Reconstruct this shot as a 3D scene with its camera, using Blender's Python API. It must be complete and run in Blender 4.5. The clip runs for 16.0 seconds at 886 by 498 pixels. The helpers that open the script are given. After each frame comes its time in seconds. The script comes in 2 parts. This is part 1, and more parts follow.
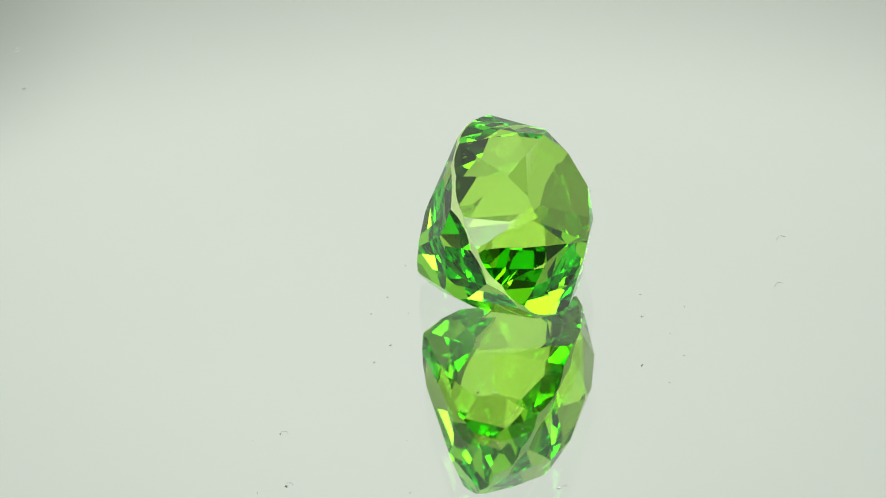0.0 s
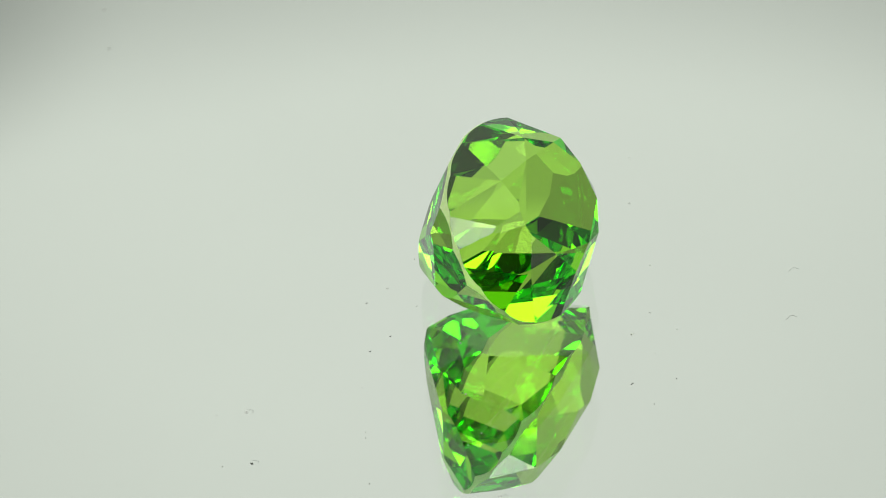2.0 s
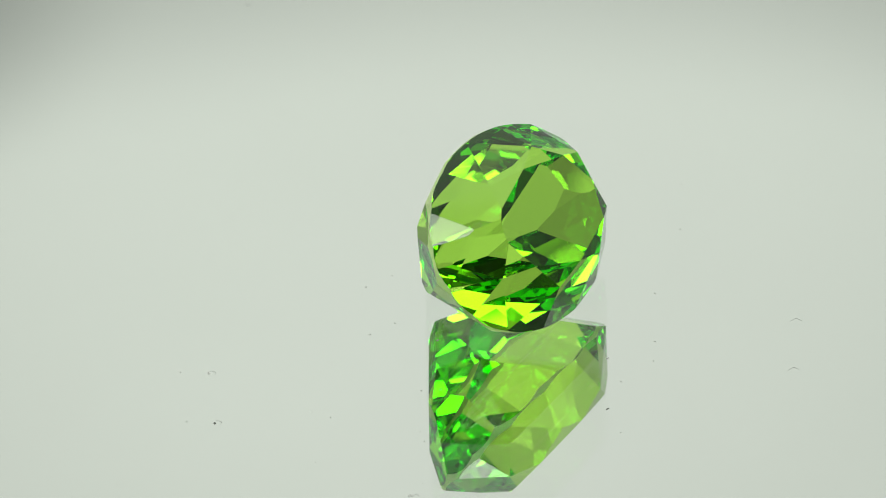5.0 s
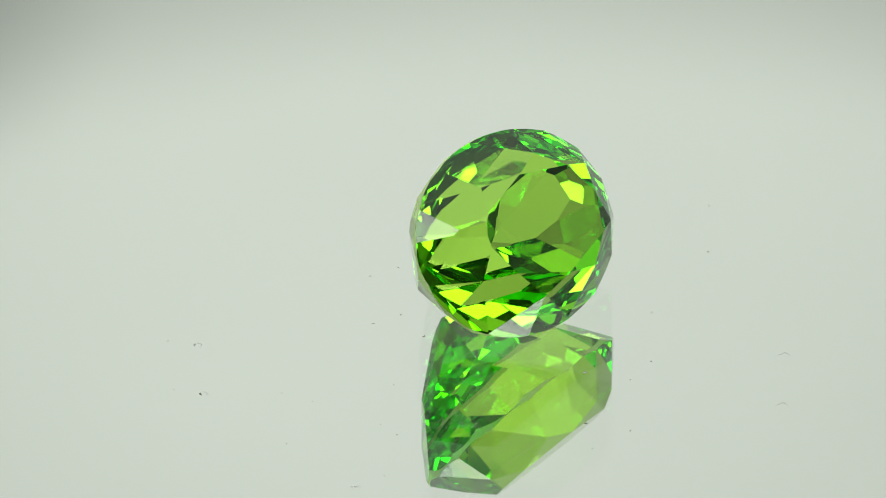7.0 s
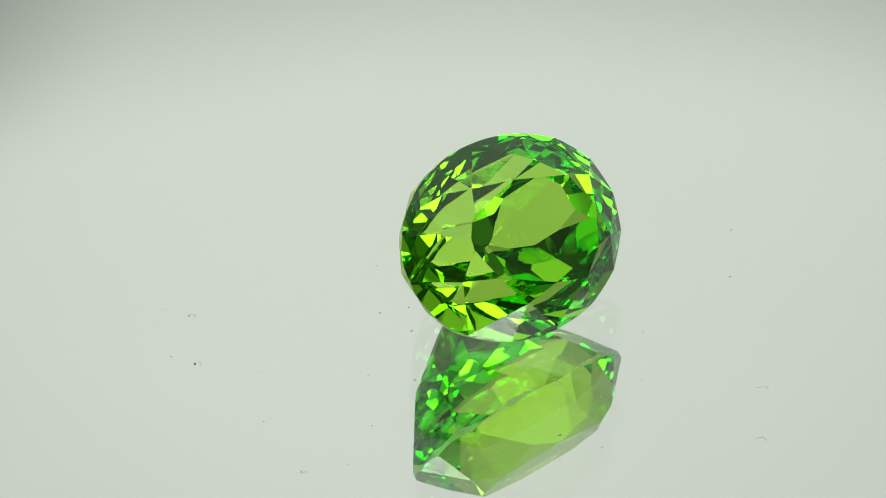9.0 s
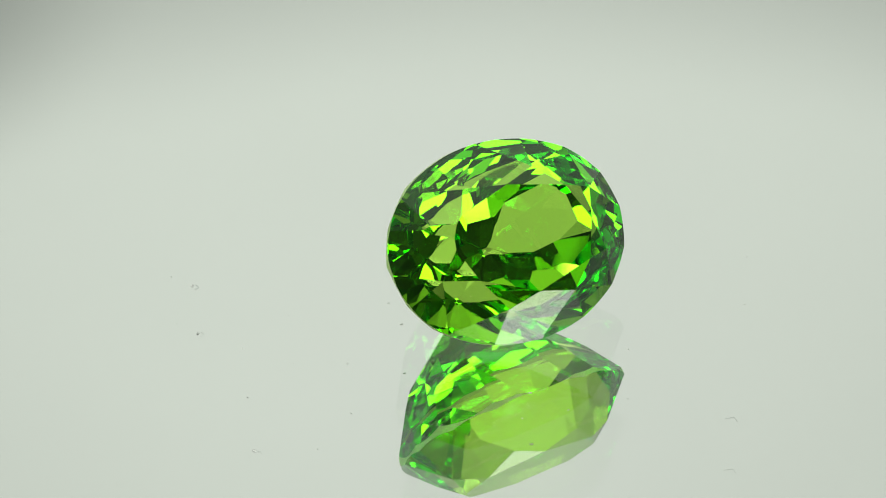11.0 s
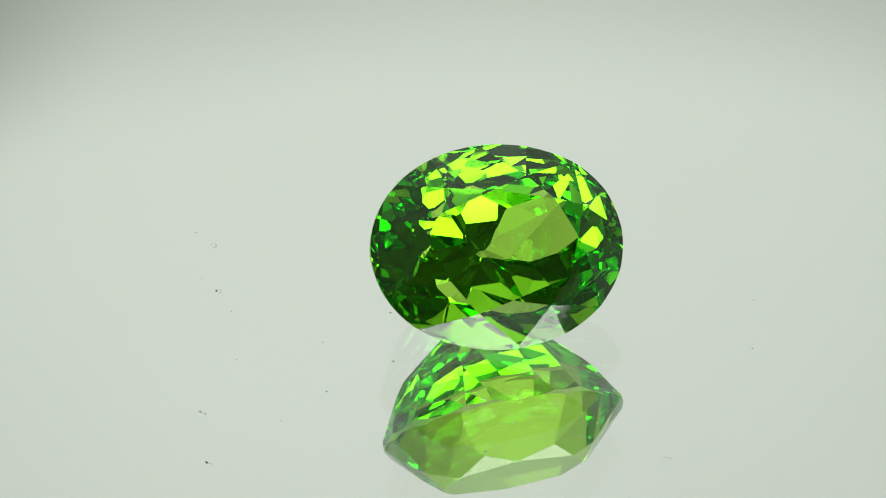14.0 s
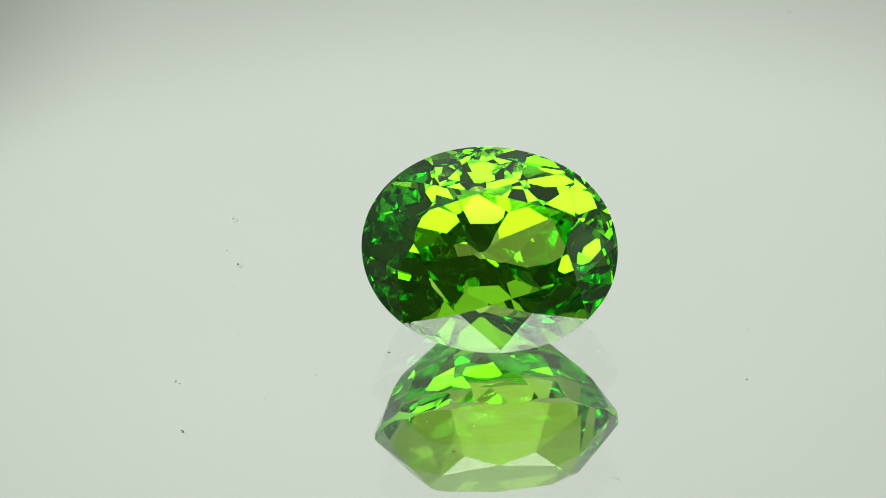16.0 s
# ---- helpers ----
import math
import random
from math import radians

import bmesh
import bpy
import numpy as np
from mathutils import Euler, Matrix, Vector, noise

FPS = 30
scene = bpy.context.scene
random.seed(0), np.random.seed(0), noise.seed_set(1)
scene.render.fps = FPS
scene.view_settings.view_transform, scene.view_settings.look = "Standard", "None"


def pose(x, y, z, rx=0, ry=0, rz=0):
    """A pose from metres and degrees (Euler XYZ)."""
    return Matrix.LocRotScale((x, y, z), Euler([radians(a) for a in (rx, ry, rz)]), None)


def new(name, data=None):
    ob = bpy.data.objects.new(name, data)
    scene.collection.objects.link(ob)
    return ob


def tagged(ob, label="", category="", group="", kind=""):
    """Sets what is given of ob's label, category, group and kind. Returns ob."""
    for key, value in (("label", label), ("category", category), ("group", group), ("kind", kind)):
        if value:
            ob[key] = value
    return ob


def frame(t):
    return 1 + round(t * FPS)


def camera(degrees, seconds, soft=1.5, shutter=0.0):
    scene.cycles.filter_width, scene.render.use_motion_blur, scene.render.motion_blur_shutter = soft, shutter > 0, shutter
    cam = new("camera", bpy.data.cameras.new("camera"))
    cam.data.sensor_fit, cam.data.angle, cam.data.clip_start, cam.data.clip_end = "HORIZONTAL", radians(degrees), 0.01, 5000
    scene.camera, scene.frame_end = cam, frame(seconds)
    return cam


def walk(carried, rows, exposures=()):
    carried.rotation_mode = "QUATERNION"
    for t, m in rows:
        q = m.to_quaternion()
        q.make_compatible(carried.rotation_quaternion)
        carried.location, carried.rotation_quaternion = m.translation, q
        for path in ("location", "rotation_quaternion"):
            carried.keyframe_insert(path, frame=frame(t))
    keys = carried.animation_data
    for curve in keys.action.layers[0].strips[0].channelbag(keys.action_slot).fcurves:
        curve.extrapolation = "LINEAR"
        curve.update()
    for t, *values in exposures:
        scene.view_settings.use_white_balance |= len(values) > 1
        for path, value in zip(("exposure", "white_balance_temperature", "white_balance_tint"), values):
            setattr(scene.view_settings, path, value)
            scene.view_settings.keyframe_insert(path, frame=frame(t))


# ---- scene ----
SECONDS = 16.0
MM = 0.001
cam = camera(18.71, SECONDS, soft=0.9)
EYE = (-1.2429 * MM, -101.3666 * MM, 75.8321 * MM)


def camera_pose():
    right, up, back = Vector((0.99879, -0.02888, -0.03988)), Vector((0.04924, 0.58578, 0.80898)), Vector((0.0, -0.80996, 0.58649))
    back = right.cross(up).normalized()
    m = Matrix((right, up, back)).transposed().to_4x4()
    return Matrix.Translation(EYE) @ m


STAND = camera_pose()
walk(cam, [(0.0, STAND), (SECONDS, STAND)], exposures=[(0.0, 0.09), (0.4, 0.0), (SECONDS, 0.0)])
cam.data.dof.use_dof = True
cam.data.dof.focus_distance = 0.124
cam.data.dof.aperture_fstop = 85.0
scene.cycles.max_bounces = 32
scene.cycles.glossy_bounces = 24
scene.cycles.transmission_bounces = 24

# ---- light: a small tent of white cloth with painted glow, an LED panel in its roof, dark towards the camera ----
BACK_GLOW, SIDE_GLOW, ROOF_GLOW, LED_GLOW = 0.73, 0.32, 0.64, 4.8
GLOW_TINT = (0.937, 1.0, 0.905)
world = bpy.data.worlds.new("room")
scene.world = world
world.use_nodes = True
world.node_tree.nodes["Background"].inputs["Color"].default_value = (0.8, 0.9, 0.85, 1)
world.node_tree.nodes["Background"].inputs["Strength"].default_value = 0.02

# ---- materials ----


def material(name):
    m = bpy.data.materials.new(name)
    m.use_nodes = True
    nodes = m.node_tree.nodes
    nodes.clear()
    return m, nodes, m.node_tree.links, nodes.new("ShaderNodeOutputMaterial")


def noise_node(nodes, links, scale, detail=4.0, source="Object"):
    co = nodes.new("ShaderNodeTexCoord")
    n = nodes.new("ShaderNodeTexNoise")
    n.inputs["Scale"].default_value, n.inputs["Detail"].default_value = scale, detail
    links.new(co.outputs[source], n.inputs["Vector"])
    return n


def ramp(nodes, links, fac, stops):
    r = nodes.new("ShaderNodeValToRGB")
    els = r.color_ramp.elements
    els[0].position, els[0].color = stops[0][0], (*stops[0][1], 1)
    els[1].position, els[1].color = stops[-1][0], (*stops[-1][1], 1)
    for at, c in stops[1:-1]:
        els.new(at).color = (*c, 1)
    links.new(fac, r.inputs["Fac"])
    return r.outputs["Color"]


def gem_material():
    """Clear green crystal: tinted where light passes in and out, and at each bounce inside."""
    m, nodes, links, out = material("green_crystal")
    mix, fre = nodes.new("ShaderNodeMixShader"), nodes.new("ShaderNodeFresnel")
    refr, gloss = nodes.new("ShaderNodeBsdfRefraction"), nodes.new("ShaderNodeBsdfGlossy")
    fre.inputs["IOR"].default_value = refr.inputs["IOR"].default_value = 1.67
    refr.inputs["Color"].default_value = (0.74, 1.0, 0.345, 1)
    refr.inputs["Roughness"].default_value = gloss.inputs["Roughness"].default_value = 0.0
    links.new(ramp(nodes, links, fre.outputs[0], [(0.97, (1.0, 1.0, 1.0)), (0.995, (0.575, 0.965, 0.22))]), gloss.inputs["Color"])
    links.new(fre.outputs[0], mix.inputs[0])
    links.new(refr.outputs[0], mix.inputs[1])
    links.new(gloss.outputs[0], mix.inputs[2])
    links.new(mix.outputs[0], out.inputs["Surface"])
    return m


def girdle_material():
    """The ground, unpolished rim of the stone: frosted pale green."""
    m, nodes, links, out = material("frosted_green_rim")
    refr, soft, mix = nodes.new("ShaderNodeBsdfRefraction"), nodes.new("ShaderNodeBsdfDiffuse"), nodes.new("ShaderNodeMixShader")
    n = noise_node(nodes, links, 9000.0)
    tint = ramp(nodes, links, n.outputs["Fac"], [(0.35, (0.78, 0.98, 0.48)), (0.65, (0.90, 1.0, 0.66))])
    links.new(tint, refr.inputs["Color"])
    links.new(tint, soft.inputs["Color"])
    refr.inputs["IOR"].default_value, refr.inputs["Roughness"].default_value = 1.67, 0.35
    mix.inputs[0].default_value = 0.6
    links.new(refr.outputs[0], mix.inputs[1])
    links.new(soft.outputs[0], mix.inputs[2])
    links.new(mix.outputs[0], out.inputs["Surface"])
    return m


def glass_material():
    m, nodes, links, out = material("mirror_glass")
    g = nodes.new("ShaderNodeBsdfGlass")
    g.inputs["IOR"].default_value, g.inputs["Roughness"].default_value = 1.52, 0.0
    g.inputs["Color"].default_value = (0.985, 0.995, 0.985, 1)
    links.new(g.outputs[0], out.inputs["Surface"])
    return m


def silver_material():
    m, nodes, links, out = material("silver_coat")
    g = nodes.new("ShaderNodeBsdfGlossy")
    n = noise_node(nodes, links, 30.0)
    links.new(ramp(nodes, links, n.outputs["Fac"], [(0.3, (0.925, 0.93, 0.92)), (0.7, (0.94, 0.945, 0.935))]), g.inputs["Color"])
    g.inputs["Roughness"].default_value = 0.0
    links.new(g.outputs[0], out.inputs["Surface"])
    return m


def plain_material(name, dark, light, scale, rough=0.8):
    m, nodes, links, out = material(name)
    b = nodes.new("ShaderNodeBsdfPrincipled")
    n = noise_node(nodes, links, scale)
    links.new(ramp(nodes, links, n.outputs["Fac"], [(0.3, dark), (0.7, light)]), b.inputs["Base Color"])
    b.inputs["Roughness"].default_value = rough
    bump = nodes.new("ShaderNodeBump")
    bump.inputs["Strength"].default_value, bump.inputs["Distance"].default_value = 0.3, 0.0005
    links.new(n.outputs["Fac"], bump.inputs["Height"])
    links.new(bump.outputs[0], b.inputs["Normal"])
    links.new(b.outputs[0], out.inputs["Surface"])
    return m


def cloth_material(name, glow, falls=()):
    """White diffusing cloth with its glow painted in as emission, no lamp behind it. falls: (centre, inner, outer,
    near, far): how the glow changes with the distance from a centre.
    """
    m, nodes, links, out = material(name)
    em = nodes.new("ShaderNodeEmission")
    n = noise_node(nodes, links, 9.0, 3.0)
    crease = nodes.new("ShaderNodeMapRange")
    crease.inputs["To Min"].default_value, crease.inputs["To Max"].default_value = 0.96, 1.04
    links.new(n.outputs["Fac"], crease.inputs["Value"])
    level = crease.outputs[0]
    geo = nodes.new("ShaderNodeNewGeometry")
    # each fall paints a brighter or dimmer pool into the emission
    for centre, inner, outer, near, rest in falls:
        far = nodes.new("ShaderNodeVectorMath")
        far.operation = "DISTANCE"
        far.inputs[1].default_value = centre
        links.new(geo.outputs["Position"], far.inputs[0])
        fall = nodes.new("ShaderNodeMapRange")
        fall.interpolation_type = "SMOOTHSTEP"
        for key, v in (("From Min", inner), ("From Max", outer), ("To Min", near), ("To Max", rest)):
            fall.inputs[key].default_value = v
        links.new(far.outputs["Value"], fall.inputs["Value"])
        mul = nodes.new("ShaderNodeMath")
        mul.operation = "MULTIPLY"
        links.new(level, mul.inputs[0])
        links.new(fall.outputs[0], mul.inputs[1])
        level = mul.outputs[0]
    gain = nodes.new("ShaderNodeMath")
    gain.operation = "MULTIPLY"
    gain.inputs[1].default_value = glow
    links.new(level, gain.inputs[0])
    links.new(gain.outputs[0], em.inputs["Strength"])
    em.inputs["Color"].default_value = (*GLOW_TINT, 1)
    links.new(em.outputs[0], out.inputs["Surface"])
    return m


M_GEM, M_GIRDLE, M_GLASS, M_SILVER = gem_material(), girdle_material(), glass_material(), silver_material()
M_TABLE = plain_material("white_laminate", (0.74, 0.75, 0.74), (0.8, 0.81, 0.8), 60.0, 0.5)
M_FELT = plain_material("black_felt", (0.012, 0.012, 0.013), (0.022, 0.022, 0.022), 400.0, 0.95)
M_DUST = plain_material("grey_dust", (0.56, 0.56, 0.54), (0.74, 0.73, 0.71), 9000.0, 0.9)
M_FIBRE = plain_material("pale_fibre", (0.22, 0.24, 0.24), (0.38, 0.4, 0.4), 6000.0, 0.8)
M_FRAME = plain_material("lamp_frame", (0.5, 0.5, 0.5), (0.58, 0.58, 0.58), 80.0, 0.4)
# light pool, dimmer foot and shaded low-left patch, all painted into the emission
M_BACK = cloth_material("back_cloth_glow", BACK_GLOW, [((0.0, 0.36, 0.232), 0.02, 0.40, 1.0, 0.62), ((0.0, 0.36, 0.50), 0.28, 0.33, 1.0, 0.68),
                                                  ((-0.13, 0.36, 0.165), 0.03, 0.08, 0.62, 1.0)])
# side and roof glow is painted in too; the sides dim towards the front
M_SIDE = cloth_material("side_cloth_glow", SIDE_GLOW, [((0.0, 0.30, 0.30), 0.35, 0.75, 1.0, 0.12)])
M_ROOF = cloth_material("roof_cloth", ROOF_GLOW)
M_LED = cloth_material("led_diffuser", LED_GLOW)

# ---- helpers ----


def part(name, bm, mat, parent=None, label=""):
    me = bpy.data.meshes.new(name)
    bm.normal_update()
    bm.to_mesh(me)
    bm.free()
    me.materials.append(mat)
    ob = new(name, me)
    if parent:
        ob.parent = parent
    if label:
        ob["label"] = label
    return ob


def slab(x0, x1, y0, y1, z0, z1, bevel=0.0):
    bm = bmesh.new()
    bmesh.ops.create_cube(bm, size=1.0)
    for v in bm.verts:
        v.co = Vector(((x0, x1)[v.co.x > 0], (y0, y1)[v.co.y > 0], (z0, z1)[v.co.z > 0]))
    if bevel:
        bmesh.ops.bevel(bm, geom=bm.edges[:], offset=bevel, segments=2, affect="EDGES", profile=0.7)
    return bm


def disc(radius, z0, z1, sides=96, bevel=0.0):
    bm = bmesh.new()
    bmesh.ops.create_cone(bm, cap_ends=True, segments=sides, radius1=radius, radius2=radius, depth=z1 - z0)
    bmesh.ops.translate(bm, verts=bm.verts[:], vec=(0, 0, (z0 + z1) / 2))
    if bevel:
        rims = [e for e in bm.edges if abs(e.verts[0].co.z - e.verts[1].co.z) < 1e-7]
        bmesh.ops.bevel(bm, geom=rims, offset=bevel, segments=2, affect="EDGES", profile=0.7)
    return bm


# ---- the tent and its table ----
GLASS = 3.0 * MM
TOP = -GLASS - 0.15 * MM
tagged(part("floor", slab(-0.40, 0.40, -0.40, 0.40, TOP - 0.02, TOP), M_TABLE), "smooth white laminate floor of a light tent", "floor", kind="structure")
tagged(part("wall_back", slab(-0.40, 0.40, 0.36, 0.37, TOP, 0.55), M_BACK), "white cloth back wall of light tent with painted glow", "wall", kind="structure")
tagged(part("wall_left", slab(-0.41, -0.40, -0.40, 0.37, TOP, 0.55), M_SIDE), "white cloth side wall of light tent with painted glow", "wall", kind="structure")
tagged(part("wall_right", slab(0.40, 0.41, -0.40, 0.37, TOP, 0.55), M_SIDE), "white cloth side wall of light tent with painted glow", "wall", kind="structure")
# unseen dark wall, added so the stone mirrors darkness on the camera side
tagged(part("wall_front", slab(-0.40, 0.40, -0.41, -0.40, TOP, 0.55), M_FELT), "unseen black felt wall added behind the camera to darken reflections", "wall", kind="structure")
tagged(part("ceiling", slab(-0.41, 0.41, -0.41, 0.37, 0.55, 0.56), M_ROOF), "glowing white cloth roof of light tent", "ceiling", kind="structure")


def led_panel(m, w, d, label, rods=()):
    """A flat LED panel that shines along its own -z; rods: where its two rods end, in the room."""
    e = new("led_panel")
    e.matrix_basis = m
    t = 0.008
    for x0, x1, y0, y1 in ((-w - t, -w, -d - t, d + t), (w, w + t, -d - t, d + t), (-w, w, -d - t, -d), (-w, w, d, d + t)):
        part("frame", slab(x0, x1, y0, y1, -0.003, 0.012, 0.001), M_FRAME, e)
    part("diffuser", slab(-w, w, -d, d, -0.002, 0.006), M_LED, e, "glowing white diffuser")
    part("back_plate", slab(-w, w, -d, d, 0.008, 0.012), M_FRAME, e)
    inv = m.inverted()
    for near, far in rods:
        p, q = inv @ Vector(far), Vector(near)
        bm = bmesh.new()
        bmesh.ops.create_cone(bm, cap_ends=True, segments=12, radius1=0.004, radius2=0.004, depth=(p - q).length)
        bmesh.ops.transform(bm, matrix=Matrix.Translation((p + q) / 2) @ (p - q).to_track_quat("Z", "Y").to_matrix().to_4x4(), verts=bm.verts[:])
        part("rod", bm, M_FRAME, e)
    return tagged(e, label, "lamp")


led_panel(pose(0, -0.170, 0.41), 0.35, 0.087, "long flat LED panel hanging above the mirror, glowing white", [((x, 0, 0.011), (x, -0.170, 0.552)) for x in (-0.22, 0.22)])

# ---- the mirror: clear glass over a silver coat ----


def mirror_disc():
    e = new("mirror")
    part("glass", disc(0.085, -GLASS - 0.10 * MM, 0.0, 128, 0.4 * MM), M_GLASS, e, "clear float glass with polished edge")
    part("silvering", disc(0.0842, -GLASS - 0.05 * MM, -GLASS, 128), M_SILVER, e, "silver mirror coating under the glass")
    return tagged(e, "round turning glass mirror with silvered back, lightly dusty", "mirror")


# ---- the gemstone ----
GEM_A, GEM_B = 5.84, 4.69
GEM_C = Vector((2.3551, 0.4376, 3.9002))
GEM_X, GEM_Y, GEM_N = Vector((0.26268, 0.95635, -0.12807)), Vector((-0.53094, 0.25409, 0.80842)), Vector((0.80567, -0.14435, 0.57451))

# the facets as (azimuth, tilt, distance from the centre): degrees, degrees, mm
TABLE_Z = 2.35
BEZELS = [
    (-123.6, 42.73, 3.537), (-84.2, 44.2, 3.366), (-46.3, 44.41, 3.749), (5.6, 41.83, 3.968),
    (64.3, 46.84, 3.744), (99.9, 47.06, 3.523), (140.4, 46.3, 3.950), (-179.4, 43.74, 4.078)]
STARS = [
    (-107.0, 23.69, 3.036), (-67.3, 23.44, 3.08), (-11.2, 27.03, 3.514), (32.6, 20.75, 3.278),
    (82.2, 25.69, 3.185), (114.2, 26.92, 3.261), (159.7, 41.6, 4.03), (-149.0, 26.86, 3.43)]
HALVES = [
    (-110.7, 49.5, 3.69), (-91.8, 49.18, 3.539), (-72.9, 49.54, 3.645), (-52.6, 47.89, 3.811),
    (-28.6, 49.14, 4.219), (-2.5, 45.75, 4.183), (22.8, 49.37, 4.352), (49.4, 52.22, 4.203),
    (72.5, 52.2, 3.842), (89.2, 53.04, 3.75), (106.7, 51.43, 3.736), (127.0, 52.2, 4.043),
    (148.5, 48.7, 4.17), (175.0, 46.92, 4.235), (-158.0, 50.16, 4.383), (-133.1, 48.36, 3.94)]
# the pavilion: two steep rows under the girdle, then eight mains to the point, every facet a little off, as cut by eye
ROW_UPPER = [
    (-81.1, 127.1, 3.804), (-65.2, 128.04, 3.954), (-39.0, 126.08, 4.413), (-13.7, 121.02, 5.048),
    (14.8, 123.04, 4.905), (35.6, 120.58, 4.913), (61.8, 118.89, 4.495), (85.9, 124.36, 3.972),
    (99.9, 120.81, 4.094), (116.3, 124.6, 4.149), (147.8, 115.51, 5.025), (166.9, 123.07, 4.942),
    (-159.2, 114.12, 5.251), (-140.7, 120.58, 4.783), (-111.3, 121.31, 4.207), (-95.0, 122.01, 4.07)]
ROW_LOWER = [
    (-80.2, 123.9, 3.878), (-62.2, 127.0, 4.19), (-37.9, 127.08, 4.296), (-8.3, 135.82, 4.805),
    (13.2, 143.85, 4.732), (38.3, 147.25, 4.845), (70.3, 144.35, 4.705), (81.3, 141.15, 4.564),
    (95.3, 142.29, 4.574), (116.5, 137.49, 4.586), (148.9, 134.6, 4.6), (168.9, 145.44, 5.136),
    (-166.7, 145.02, 5.084), (-141.3, 134.98, 4.776), (-119.3, 133.28, 4.359), (-98.4, 125.48, 4.152)]
MAINS = [
    (-81.0, 151.57, 5.24), (-39.2, 153.89, 5.246), (20.3, 146.08, 4.772), (62.5, 141.39, 4.586),
    (95.6, 134.69, 4.267), (139.6, 140.77, 4.858), (-165.7, 142.48, 5.001), (-116.8, 146.68, 5.108)]


def bump(deg, centre, width):
    return math.exp(-(((deg - centre + 180) % 360 - 180) / width) ** 2)


def girdle_radius(deg):
    return 1 + 0.030 * bump(deg, 45, 26) + 0.010 * bump(deg, 225, 25)


def gem_mesh():
    """An oval mixed cut, cut facet by facet from a block. Plan on the unit circle, heights in mm."""
    def at(r, deg, z):
        r *= girdle_radius(deg)
        return Vector((GEM_A * r * math.cos(radians(deg)), GEM_B * r * math.sin(radians(deg)), z))

    planes = []

    def facet(p, q, s):
        no = (q - p).cross(s - p).normalized()
        if no.dot(p - Vector((0, 0, -0.8))) < 0:
            no = -no
        planes.append((p, no))

    # girdle
    for k in range(72):
        facet(at(1, 5 * k, 0), at(1, 5 * k, 1), at(1, 5 * k + 5, 0))
    # table, crown and pavilion, each facet by azimuth, tilt and distance
    planes.append((Vector((0, 0, TABLE_Z)), Vector((0, 0, 1))))
    for azimuth, tilt, distance in BEZELS + STARS + HALVES + ROW_UPPER + ROW_LOWER + MAINS:
        no = Vector((math.cos(radians(azimuth)) * math.sin(radians(tilt)), math.sin(radians(azimuth)) * math.sin(radians(tilt)), math.cos(radians(tilt))))
        planes.append((no * distance, no))
    bm = bmesh.new()
    bmesh.ops.create_cube(bm, size=30)
    for co, no in planes:
        got = bmesh.ops.bisect_plane(bm, geom=bm.verts[:] + bm.edges[:] + bm.faces[:], dist=1e-5, plane_co=co, plane_no=no, clear_outer=True)
        cut = [g for g in got["geom_cut"] if isinstance(g, bmesh.types.BMEdge) and len(g.link_faces) < 2]
        if len(cut) > 2:
            bmesh.ops.edgeloop_fill(bm, edges=cut)
    bmesh.ops.remove_doubles(bm, verts=bm.verts[:], dist=0.004)
    bmesh.ops.dissolve_degenerate(bm, edges=bm.edges[:], dist=0.003)
    bmesh.ops.recalc_face_normals(bm, faces=bm.faces[:])
    bmesh.ops.scale(bm, verts=bm.verts[:], vec=(MM, MM, MM))
    return bm


GEM_LIFT = -0.037
GEM_POSE = Matrix.Translation((GEM_C + Vector((0, 0, GEM_LIFT))) * MM) @ Matrix((GEM_X, GEM_Y, GEM_N)).transposed().to_4x4()
GEM_POSE = Matrix.LocRotScale(GEM_POSE.translation, GEM_POSE.to_quaternion(), None)


def gemstone():
    """The stone's closed skin in four parts that meet edge to edge: table, crown, girdle, pavilion."""
    e = new("gemstone")
    whole = gem_mesh()
    whole.normal_update()

    def belongs(f):
        if f.normal.z > 0.999:
            return "table"
        return "girdle" if abs(f.normal.z) < 0.02 else "crown" if f.normal.z > 0 else "pavilion"

    for name in ("table", "crown", "girdle", "pavilion"):
        bm = whole.copy()
        bmesh.ops.delete(bm, geom=[f for f in bm.faces if belongs(f) != name], context="FACES")
        part(name, bm, M_GIRDLE if name == "girdle" else M_GEM, e, "frosted pale rim" if name == "girdle" else "")
    whole.free()
    return tagged(e, "transparent green oval faceted gemstone tilted on the mirror", "gemstone")


gem = gemstone()

# ---- dust on the glass ----


def dust_speck(size, seed, mat=M_DUST, flat=0.45):
    """A ragged grain, clumped from a few lumps."""
    rnd = random.Random(seed)
    bm = bmesh.new()
    for _ in range(rnd.randint(2, 4)):
        made = bmesh.ops.create_icosphere(bm, subdivisions=1, radius=size * rnd.uniform(0.25, 0.5))
        off = Vector((rnd.uniform(-0.5, 0.5), rnd.uniform(-0.3, 0.3), 0)) * size
        for v in made["verts"]:
            v.co *= rnd.uniform(0.7, 1.25)
            v.co.z *= flat
            v.co += off
    low = min(v.co.z for v in bm.verts)
    bmesh.ops.translate(bm, verts=bm.verts[:], vec=(0, 0, -low))
    return bm


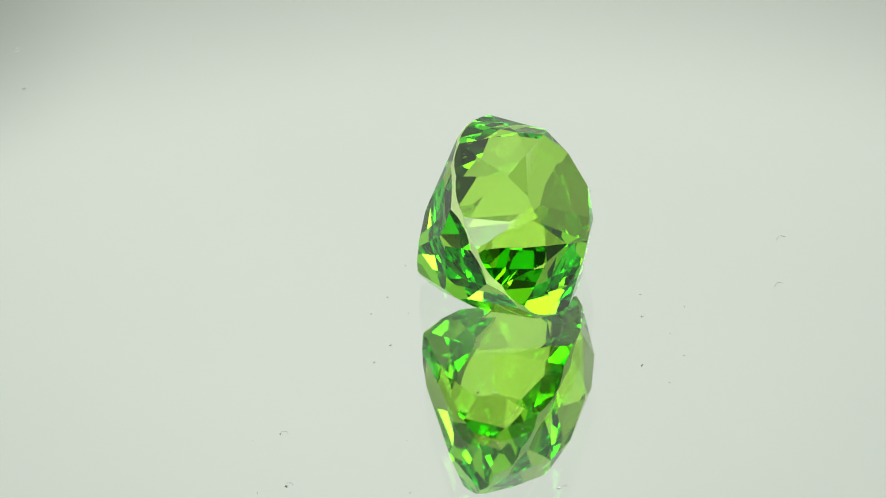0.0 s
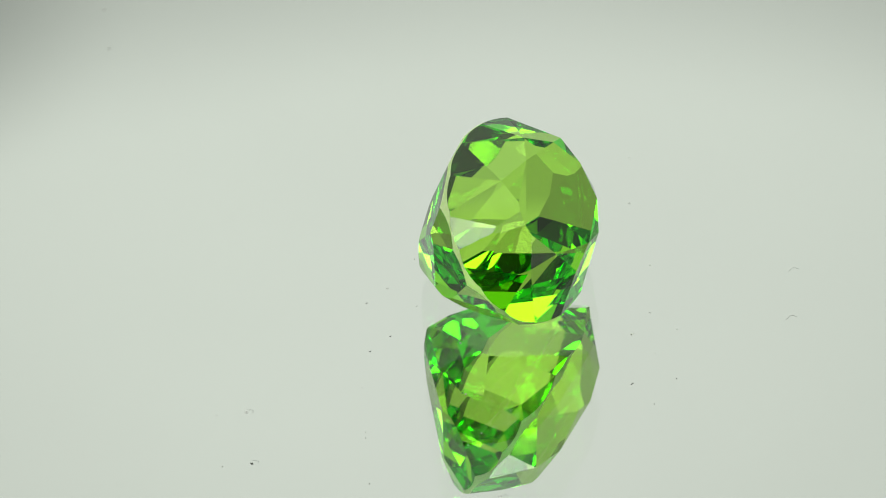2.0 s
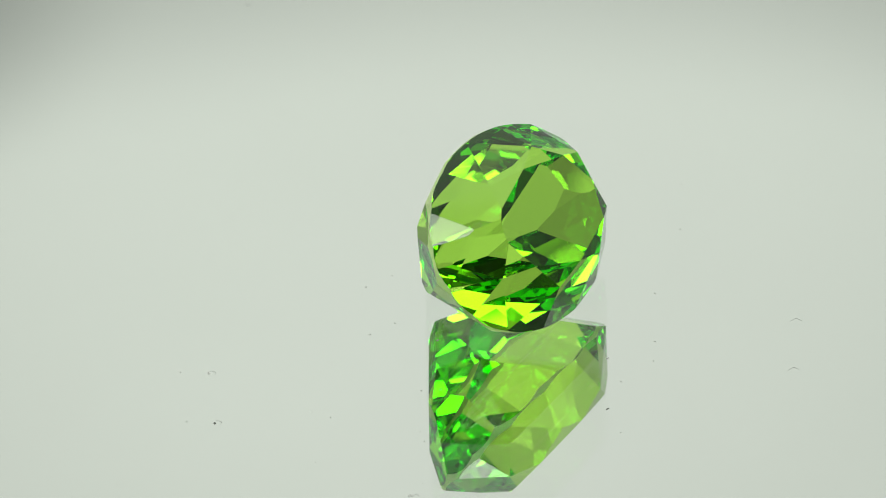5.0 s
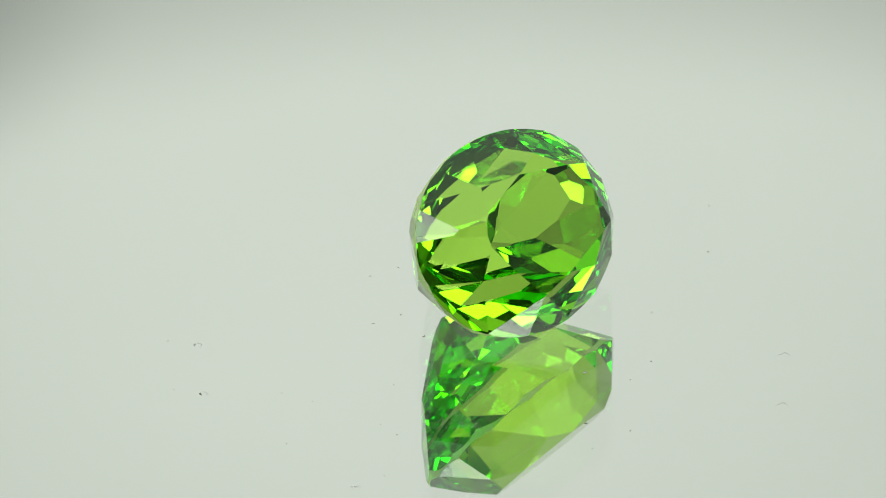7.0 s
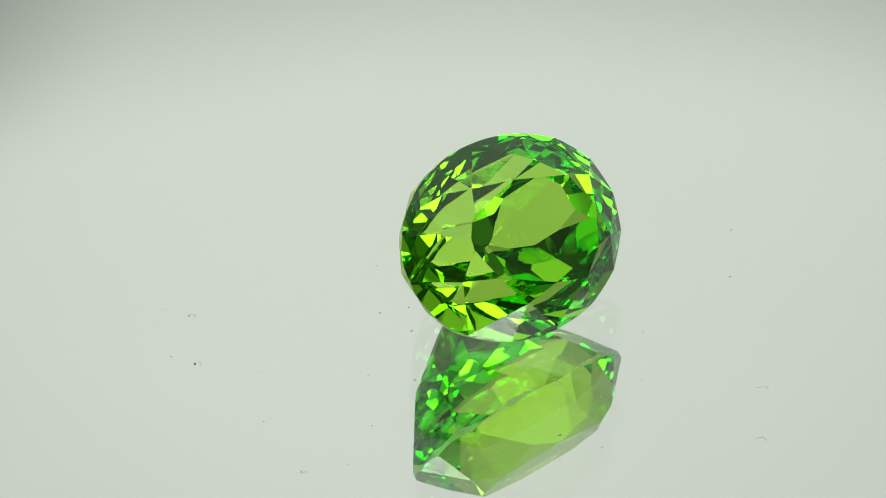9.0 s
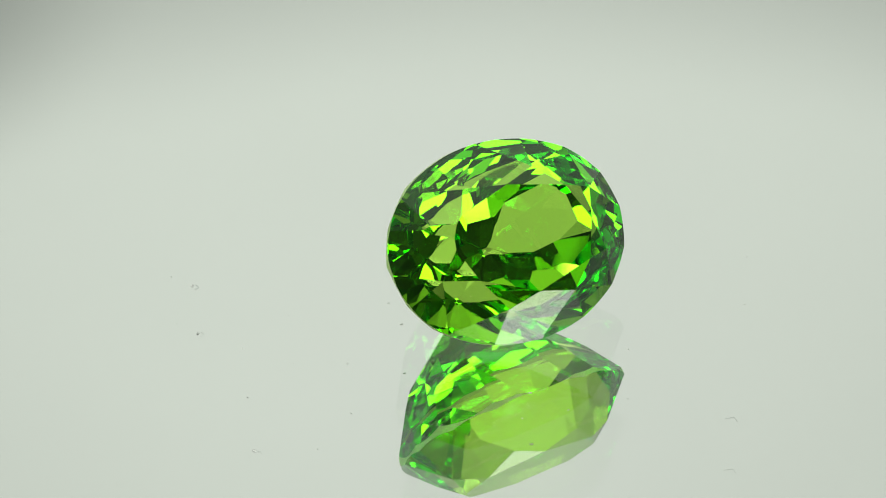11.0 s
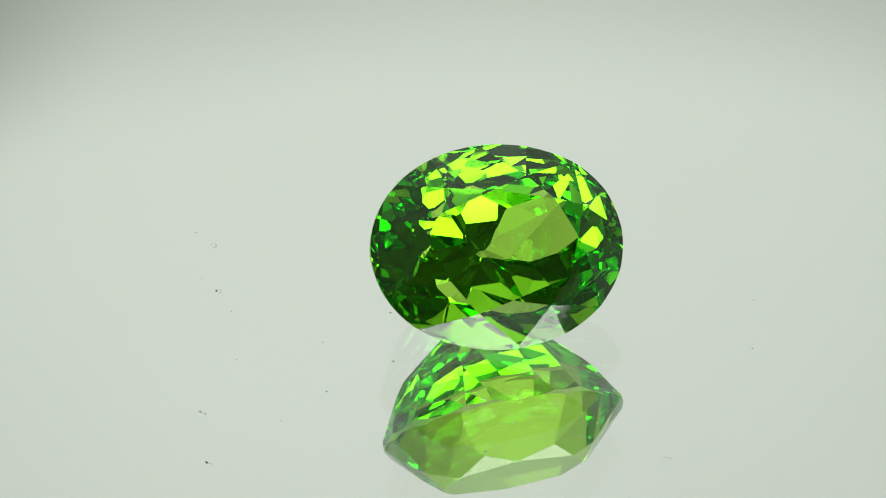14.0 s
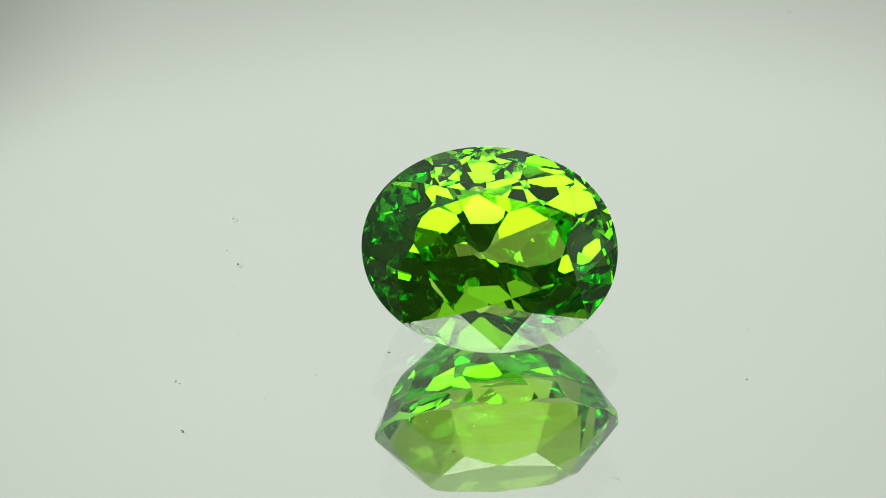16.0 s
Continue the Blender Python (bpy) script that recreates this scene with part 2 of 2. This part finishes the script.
def fibre(length, curl, thick, seed):
    """A curled hair lying on the glass."""
    bm = bmesh.new()
    rings, prev = 14, None
    for i in range(rings):
        u = i / (rings - 1) - 0.5
        a = curl * u + 0.4 * math.sin(5 * u + seed)
        c = Vector((length * u, length * 0.35 * math.cos(curl * u * 1.4) + 0.06 * length * math.sin(9 * u), thick))
        ring = [bm.verts.new(c + Vector((0, math.cos(t) * thick, math.sin(t) * thick))) for t in (0, 1.571, 3.142, 4.712)]
        if prev:
            for j in range(4):
                bm.faces.new((prev[j], prev[(j + 1) % 4], ring[(j + 1) % 4], ring[j]))
        else:
            bm.faces.new(ring)
        prev = ring
    bm.faces.new(prev)
    bmesh.ops.recalc_face_normals(bm, faces=bm.faces[:])
    return bm


# x, y in mm on the disc, size in mm, turn in degrees
SPECKS = [(7.80, -2.74, 0.20, 20), (9.82, -2.19, 0.12, 70), (8.95, -4.11, 0.10, 10), (-8.78, -9.98, 0.26, -30), (-10.07, -10.37, 0.13, 15),
          (-3.94, -0.28, 0.16, 0), (-4.74, -1.53, 0.14, 40), (0.82, -7.75, 0.14, 25), (0.05, -4.15, 0.17, 60), (3.20, -14.48, 0.22, -20),
          (-3.07, 2.13, 0.12, 5), (-3.92, -7.75, 0.10, 35), (-3.23, -10.81, 0.10, 75), (8.20, 2.67, 0.14, 15), (6.39, 11.53, 0.14, 50),
          (-23.75, 23.66, 0.22, 0), (1.86, -10.40, 0.08, 30)]
FIBRES = [(14.97, 2.85, 0.55, 35), (-8.62, -9.90, 0.36, -25), (3.42, -14.42, 0.30, 30)]
dust = []
for i, (x, y, size, turn) in enumerate(SPECKS):
    ob = tagged(part("dust_speck", dust_speck(0.6 * size * MM, 11 + i), M_DUST), "tiny grey dust speck lying on the mirror", "dust", "dust on the mirror")
    dust.append((ob, pose(x * MM, y * MM, 0.0, 0, 0, turn)))
for i, (x, y, size, turn) in enumerate(FIBRES):
    ob = tagged(part("dust_fibre", fibre(size * MM, 2.2, 0.010 * MM, i), M_FIBRE), "short curled pale fibre lying on the mirror", "fibre", "dust on the mirror")
    dust.append((ob, pose(x * MM, y * MM, 0.0, 0, 0, turn)))
mirror = mirror_disc()


def motions():
    """The mirror turns evenly, clockwise from above, and carries the stone and the dust."""
    speed = 79.15 / SECONDS
    times = [0.5 * i for i in range(33)]
    for ob, rest in [(mirror, Matrix.Identity(4)), (gem, GEM_POSE)] + dust:
        walk(ob, [(t, Matrix.Rotation(radians(-speed * t), 4, "Z") @ rest) for t in times])


motions()
